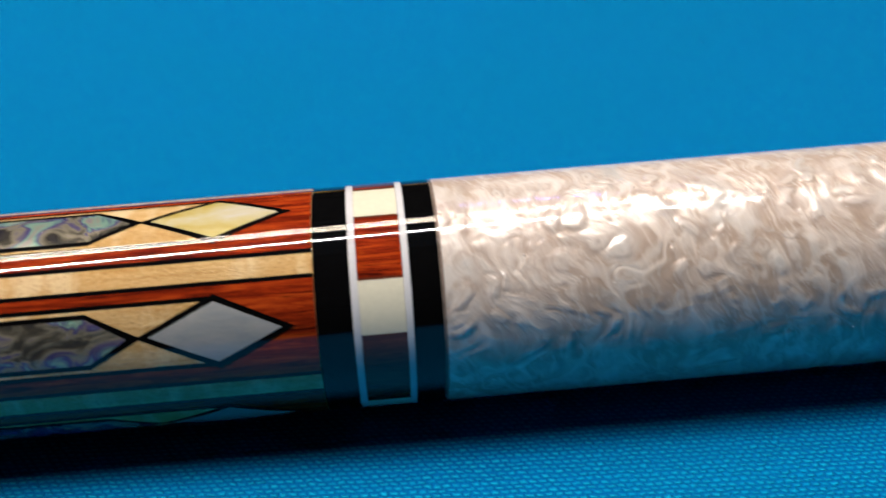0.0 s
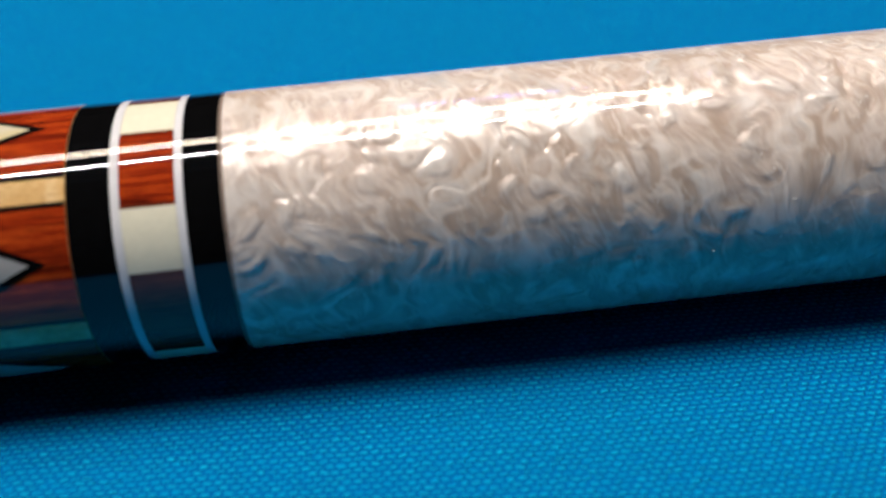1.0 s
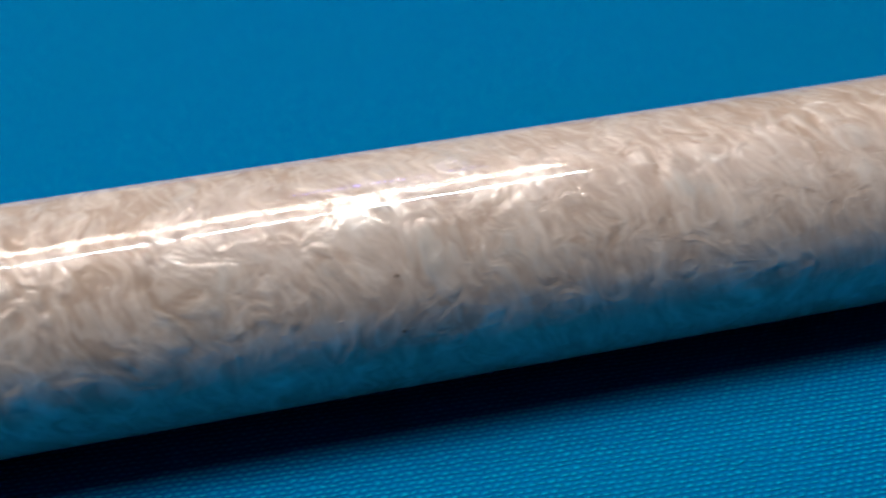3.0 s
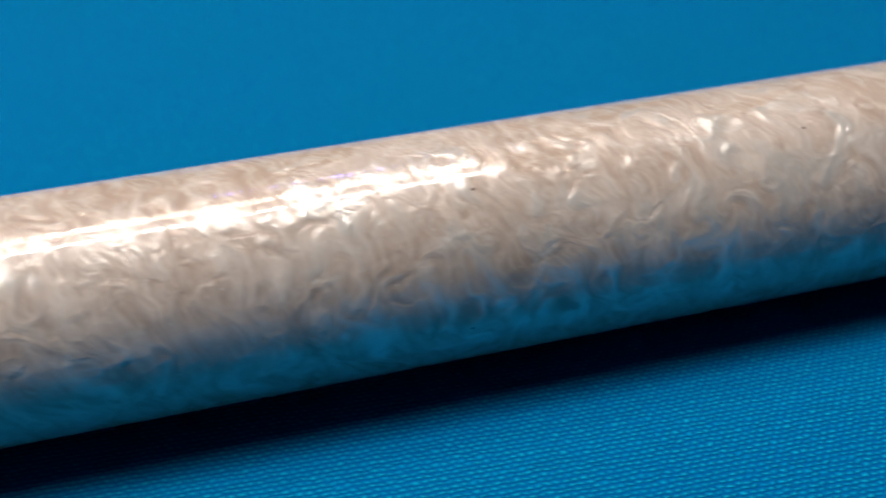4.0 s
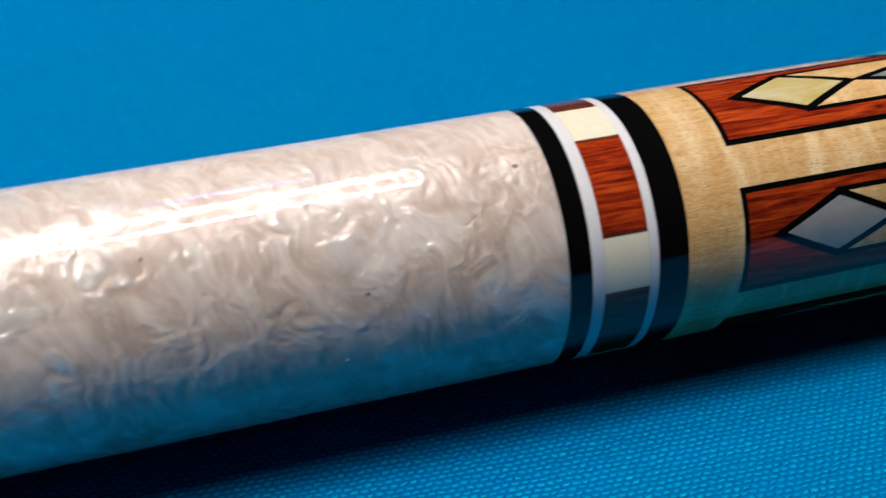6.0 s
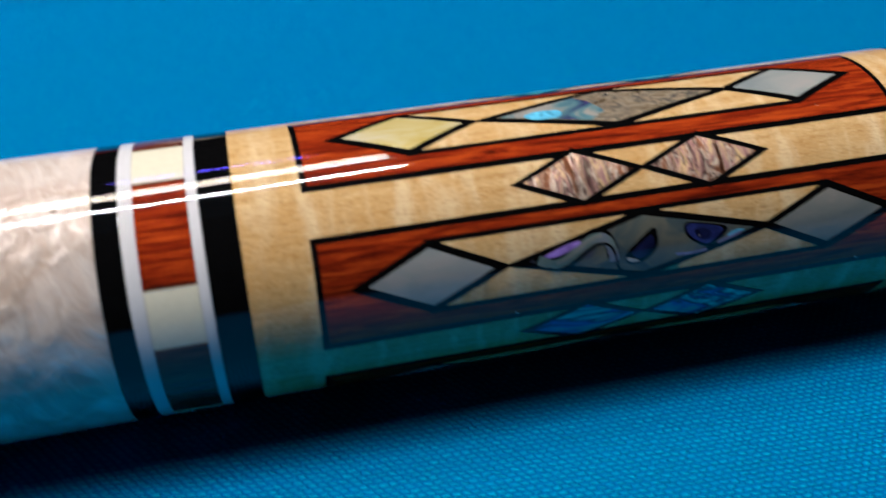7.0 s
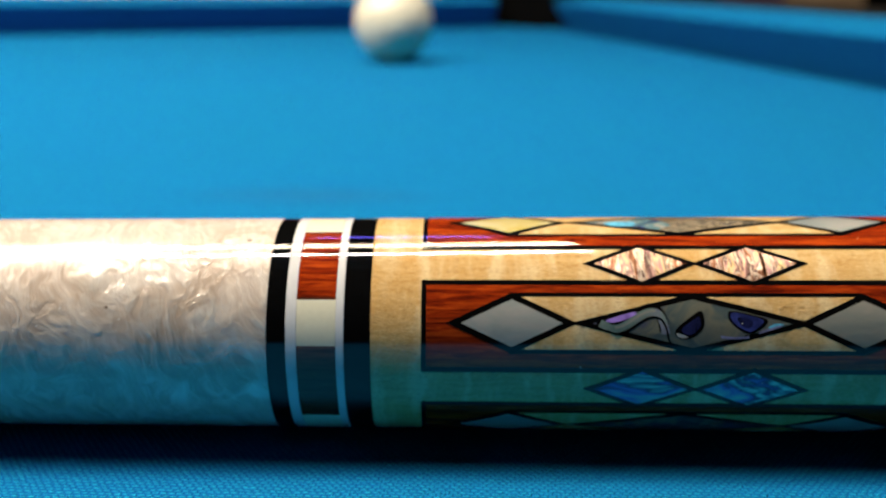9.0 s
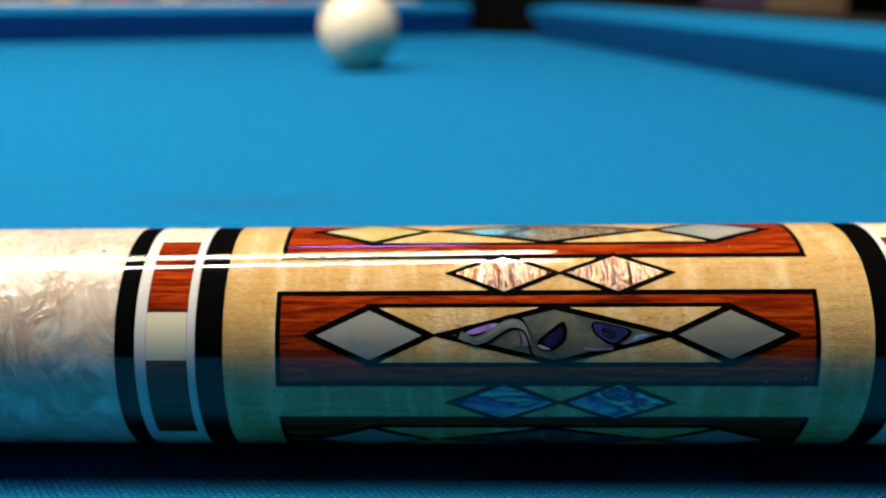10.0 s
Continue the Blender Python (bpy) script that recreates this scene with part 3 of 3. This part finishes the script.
def bar_chair(x, y, turn, mat, label):
    """A chair behind the side rail: legs, seat, two posts and a curved back."""
    chair = new("bar_chair")
    tagged(chair, label, "chair", "chairs behind the table")
    z = -0.80

    def piece(name, *dims, material=BLACK_RAIL):
        bm = bmesh.new()
        box(bm, *dims)
        bmesh.ops.bevel(bm, geom=bm.edges[:], offset=0.008, segments=2, affect="EDGES")
        return part(name, bm, material, chair)

    for lx in (-0.19, 0.16):
        for ly in (-0.19, 0.16):
            piece("leg", lx, lx + 0.03, ly, ly + 0.03, 0, 0.44)
    piece("seat", -0.21, 0.21, -0.21, 0.21, 0.44, 0.49)
    for lx in (-0.13, 0.10):
        piece("post", lx, lx + 0.03, 0.175, 0.205, 0.49, 0.92)
    bm = bmesh.new()
    rows = []
    for i in range(13):
        a = (i / 12 - 0.5) * 0.9
        rows.append([bm.verts.new((0.30 * math.sin(a), 0.34 - 0.20 * math.cos(a) + o, h)) for o, h in ((0, 0.70), (0, 0.90), (0.025, 0.90), (0.025, 0.70))])
    for r0, r1 in zip(rows, rows[1:]):
        for k in range(4):
            bm.faces.new((r0[k], r0[(k + 1) % 4], r1[(k + 1) % 4], r1[k]))
    bm.faces.new(rows[0])
    bm.faces.new(rows[-1][::-1])
    bmesh.ops.recalc_face_normals(bm, faces=bm.faces)
    part("backrest", bm, mat, chair)
    chair.matrix_world = pose(x, y, z, 0, 0, turn)


bar_chair(1.23, 2.95, -20, TAN_WOOD, "chair with a tan wooden back behind the table")
bar_chair(1.12, 3.35, -20, PURPLE_PAD, "chair with a purple padded back behind the table")
rail_clutter()


# ---- the cue ----
def ring_set(name, cue, places, ivory, label):
    """A decorated ring: black, white, blocks, white, black; places are its five borders plus the ends."""
    x0, x1, x2, x3, x4, x5 = places
    core = band(name, x0, x1, EBONY, cue, label)
    band("black_collar", x4, x5, EBONY, core)
    band("white_spacer", x1, x2, WHITE, core, "thin white spacer ring")
    band("white_spacer", x3, x4, WHITE, core, "thin white spacer ring")
    spans = sorted(ivory)
    for i, (d0, d1) in enumerate(spans):
        band("ivory_block", x2, x3, IVORY, core, "ivory coloured block", d0, d1)
        e0, e1 = d1, spans[i + 1][0] if i + 1 < len(spans) else spans[0][0] + 360
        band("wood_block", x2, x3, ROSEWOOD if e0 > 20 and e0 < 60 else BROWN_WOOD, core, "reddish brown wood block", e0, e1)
        band("glue_line", x2, x3, BROWN_WOOD, core, "", d0 - 0.6, d0 + 0.6, 0.00001)
        band("glue_line", x2, x3, BROWN_WOOD, core, "", d1 - 0.6, d1 + 0.6, 0.00001)
    return core


L1, L2, L3, L4, L5, L6, L7, L8, L9 = [0.000015 * i for i in range(1, 10)]


def diamond(x, half, d, rise):
    return [(x - half, d), (x, d - rise), (x + half, d), (x, d + rise)]


def rect(x0, x1, d0, d1):
    return [(x0, d0), (x1, d0), (x1, d1), (x0, d1)]


def panel(sleeve, c, left_shell, right_shell, centre_shell):
    """One rosewood panel of the butt sleeve round the angle c, with its maple field and three shells."""
    inlay("panel_border", rect(-27.5, 40.0, c - 23.2, c + 23.2), L1, EBONY, sleeve, "black border veneer")
    inlay("panel", rect(-26.85, 39.35, c - 20.5, c + 20.5), L2, ROSEWOOD, sleeve, "red rosewood panel")
    m = c + 1.7
    inlay("field_border", rect(-16.3, 29.0, m - 14.9, m + 14.9), L3, EBONY, sleeve)
    inlay("maple_field", rect(-16.0, 28.7, m - 12.8, m + 12.8), L4, MAPLE, sleeve, "pale maple field")
    for x, half, rise, mat in ((-15.9, 6.5, 11.6, left_shell), (7.1, 12.75, 11.6, centre_shell), (28.95, 6.6, 11.3, right_shell)):
        inlay("diamond_border", diamond(x, half + (1.9 if half < 10 else 2.9), m, rise + (3.3 if half < 10 else 2.9)), L5, EBONY, sleeve)
        inlay("shell_diamond", diamond(x, half, m, rise), L6, mat, sleeve, "polished shell diamond")


def vein(sleeve, points, width, lift, mat):
    """A narrow curved vein in a shell, as a row of short pieces."""
    for (xa, da), (xb, db) in zip(points, points[1:]):
        ux, ud = xb - xa, (db - da) * 0.265
        n = math.hypot(ux, ud)
        px, pd = -ud / n * width / 2, ux / n * width / 2 / 0.265
        ex, ed = ux / n * width * 0.3, ud / n * width * 0.3 / 0.265
        inlay("shell_vein", [(xa + px - ex, da + pd - ed), (xa - px - ex, da - pd - ed), (xb - px + ex, db - pd + ed), (xb + px + ex, db + pd + ed)], lift, mat, sleeve)


def rounded(points, times=2):
    """The outline with its corners cut round."""
    for _ in range(times):
        points = [(a[0] * (1 - w) + b[0] * w, a[1] * (1 - w) + b[1] * w) for a, b in zip(points, points[1:] + points[:1]) for w in (0.22, 0.78)]
    return points


def rounded_line(points, times=2):
    """An open line with its corners cut twice."""
    for _ in range(times):
        cut = [points[0]]
        for (ax, ad), (bx, bd) in zip(points, points[1:]):
            cut += [(ax * 0.75 + bx * 0.25, ad * 0.75 + bd * 0.25), (ax * 0.25 + bx * 0.75, ad * 0.25 + bd * 0.75)]
        points = cut + [points[-1]]
    return points


def shell_figure(sleeve):
    """The drops and veins in the grey abalone of the panel that faces the near side."""
    curve = rounded_line([(-4.4, 21.2), (-3.0, 18.4), (-1.4, 20.4), (0.2, 24.8), (1.7, 27.4), (2.9, 26.0), (3.5, 21.0), (3.7, 15.6), (4.8, 12.6), (7.4, 11.8), (10.4, 13.4)])
    vein(sleeve, [(x - 0.15, d + 1.6) for x, d in curve[:29]], 1.25, L7, EBONY)
    vein(sleeve, curve[:29], 1.0, L8, FOLD)
    vein(sleeve, [(x + 0.10, d + 0.6) for x, d in curve[6:20]], 0.34, L9, SHELL_OLIVE)
    vein(sleeve, [(x + 0.35, d - 2.5) for x, d in curve[2:]], 0.24, L9, EBONY)
    inlay("shell_drop", rounded([(-4.2, 22.6), (-2.6, 24.8), (-0.4, 27.2), (0.2, 26.4), (-1.4, 23.2), (-3.2, 21.6)]), L9, VIOLET, sleeve, "violet patch in the shell")
    inlay("shell_drop", rounded([(4.7, 18.6), (5.2, 14.0), (7.1, 14.2), (8.7, 19.6), (8.4, 29.0), (6.7, 24.4)]), L7, EBONY, sleeve, "dark drop in the shell")
    inlay("shell_drop", rounded([(5.6, 19.0), (6.0, 16.4), (7.0, 16.0), (8.2, 19.8), (8.0, 25.6), (6.9, 22.8)]), L8, NAVY, sleeve)
    inlay("shell_drop", rounded([(4.9, 17.4), (5.3, 14.8), (6.7, 14.8), (6.0, 16.0)]), L9, SHELL_GREY, sleeve)
    inlay("shell_drop", rounded([(11.5, 28.2), (11.7, 22.0), (14.2, 15.8), (15.9, 19.0), (17.0, 23.6), (14.0, 26.6)]), L7, EBONY, sleeve, "dark drop in the shell")
    inlay("shell_drop", rounded([(11.8, 27.4), (12.1, 22.0), (14.2, 17.2), (15.4, 19.4), (16.4, 23.4), (13.9, 26.0)]), L8, INDIGO, sleeve)
    inlay("shell_drop", rounded([(12.6, 24.6), (13.2, 20.6), (14.4, 19.0), (14.9, 22.4), (13.8, 24.8)]), L9, NAVY, sleeve)
    vein(sleeve, rounded_line([(10.8, 15.2), (12.4, 14.6), (14.2, 15.2)]), 0.3, L8, VIOLET_GREY)
    inlay("shell_drop", rounded([(16.4, 19.4), (17.6, 20.0), (19.0, 21.2), (17.6, 22.0)]), L7, CYAN, sleeve)
    vein(sleeve, rounded_line([(15.6, 17.4), (16.8, 18.8), (18.2, 20.4)]), 0.3, L8, VIOLET_GREY)
    inlay("shell_half", [(-5.3, 86.1), (4.4, 77.2), (6.4, 82.0), (5.2, 90.0), (3.8, 94.6)], L7, PAUA, sleeve, "dark iridescent half of the shell")
    inlay("shell_drop", rounded([(-3.0, 84.9), (-1.7, 81.2), (1.2, 81.2), (1.9, 86.0), (-0.9, 87.6)]), L8, CYAN, sleeve, "bright cyan patch in the shell")


def twin(sleeve, c, mat):
    """The two small diamonds in the maple between two panels."""
    for x, half, rise in ((0.95, 7.5, 12.4), (15.2, 7.6, 12.4)):
        inlay("diamond_border", diamond(x, half, c, rise), L3, EBONY, sleeve)
        inlay("shell_diamond", diamond(x, half - 1.45, c, rise - 2.5), L4, mat, sleeve, "small abalone diamond")


def cue():
    root = new("pool_cue")
    tagged(root, "glossy pool cue with cream pearl handle and inlaid maple butt", "pool cue")
    # forearm
    fore = band("forearm", -610, -359.75, MAPLE, root, "inlaid maple forearm", depth=0.0110)
    for k in range(6):
        c = 22.4 + 60 * k - (360 if k > 3 else 0)
        inlay("point_border", rect(-470, -359.8, c - 25.0, c + 25.0), L1, EBONY, fore, "black border veneer")
        inlay("point", rect(-469.4, -359.8, c - 22.8, c + 22.8), L2, ROSEWOOD, fore, "red rosewood point")
        m = c + 1.6
        inlay("field_border", rect(-440, -370, m - 16.6, m + 16.6), L3, EBONY, fore)
        inlay("maple_field", rect(-439.6, -370.3, m - 14.4, m + 14.4), L4, MAPLE, fore, "pale maple field")
        shell = SHELL_GOLD if k == 1 else SHELL_GREY
        for x in (-370.15, -440.0):
            inlay("diamond_border", diamond(x, 8.2, m, 17.4), L5, EBONY, fore)
            inlay("shell_diamond", diamond(x, 6.85, m, 14.2), L6, shell, fore, "polished shell diamond")
        for grow, rise, lift, mat, nm in ((1.5, 13.0, L5, EBONY, "hexagon_border"), (0.0, 10.6, L6, RAINBOW if k in (0, 1) else PAUA, "shell_hexagon")):
            inlay(nm, [(-431 - grow, m), (-427, m - rise), (-383.2, m - rise), (-379.2 + grow, m), (-383.2, m + rise), (-427, m + rise)], lift, mat, fore, "long abalone inlay" if grow == 0 else "")
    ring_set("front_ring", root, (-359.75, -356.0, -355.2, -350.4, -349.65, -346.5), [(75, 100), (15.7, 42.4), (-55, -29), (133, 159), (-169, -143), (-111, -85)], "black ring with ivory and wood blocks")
    band("seam", -346.5, -346.15, SEAM, root, "thin dark seam", lift=-0.00004)
    handle = band("handle", -346.15, -47.35, PEARL, root, "swirled cream pearl resin handle", step=2.0)
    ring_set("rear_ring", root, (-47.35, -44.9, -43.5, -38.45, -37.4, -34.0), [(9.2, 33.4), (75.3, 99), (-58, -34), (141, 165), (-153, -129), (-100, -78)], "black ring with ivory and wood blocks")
    sleeve = band("butt_sleeve", -34.0, 46.7, MAPLE, root, "inlaid curly maple butt sleeve")
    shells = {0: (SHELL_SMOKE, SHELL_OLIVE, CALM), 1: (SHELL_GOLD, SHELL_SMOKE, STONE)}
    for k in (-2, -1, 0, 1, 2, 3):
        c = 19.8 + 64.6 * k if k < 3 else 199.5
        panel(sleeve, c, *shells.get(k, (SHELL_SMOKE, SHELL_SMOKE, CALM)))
        if k < 2:
            # pink on the lit side, elsewhere abalone with the blue bounce painted in
            twin(sleeve, c + 32.4, PINK if k == 0 else BOUNCE_BLUE)
    shell_figure(sleeve)
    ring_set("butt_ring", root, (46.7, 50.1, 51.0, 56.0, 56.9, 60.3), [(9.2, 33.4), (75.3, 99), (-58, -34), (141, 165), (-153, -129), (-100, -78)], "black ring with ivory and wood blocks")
    for x, d, w in ((-50.7, 68.4, 0.42), (-68.0, 28.6, 0.30), (-238.5, 34.5, 0.30), (-238.4, 9.5, 0.34), (-158.0, 59.3, 0.34), (-116.5, 63.0, 0.30), (-88.0, 56.0, 0.26), (-160.0, -7.0, 0.26)):
        inlay("speck", [(x - w, d), (x, d - w * 3), (x + w, d), (x, d + w * 3)], L1, SEAM, handle, "tiny dark pit")
    dust = random.Random(5)
    for _ in range(26):
        x, d, w = dust.choice((dust.uniform(-340, -60), dust.uniform(-24, 44))), dust.uniform(-15, 85), dust.uniform(0.05, 0.11)
        if -60 < x < -32:
            continue
        inlay("dust_speck", [(x - w, d), (x, d - w * 3), (x + w, d), (x, d + w * 3)], L9, WHITE, handle if x < -48 else sleeve)
    band("butt_cap", 60.3, 104, PEARL, root, "cream pearl butt cap", depth=0.004)
    band("bumper", 104, 114, EBONY, root, "black rubber bumper", lift=-0.0035, depth=0.0118)


cue()


def table_light():
    """The shade over the table whose tubes shine down on the cue."""
    light = new("table_light")
    tagged(light, "long black metal table light hanging over the table", "lamp")
    bm = bmesh.new()
    box(bm, -1.70, 0.22, -0.22, 0.60, LAMP_Z + 0.012, LAMP_Z + 0.05)
    bmesh.ops.bevel(bm, geom=bm.edges[:], offset=0.006, segments=2, affect="EDGES")
    part("housing", bm, METAL, light)
    for x in (-1.2, -0.1):
        bm = bmesh.new()
        bmesh.ops.create_cone(bm, cap_ends=True, segments=12, radius1=0.004, radius2=0.004, depth=2.0 - LAMP_Z - 0.05, matrix=Matrix.Translation((x, 0.23, (2.0 + LAMP_Z + 0.05) / 2)))
        part("hanger", bm, METAL, light)


table_light()
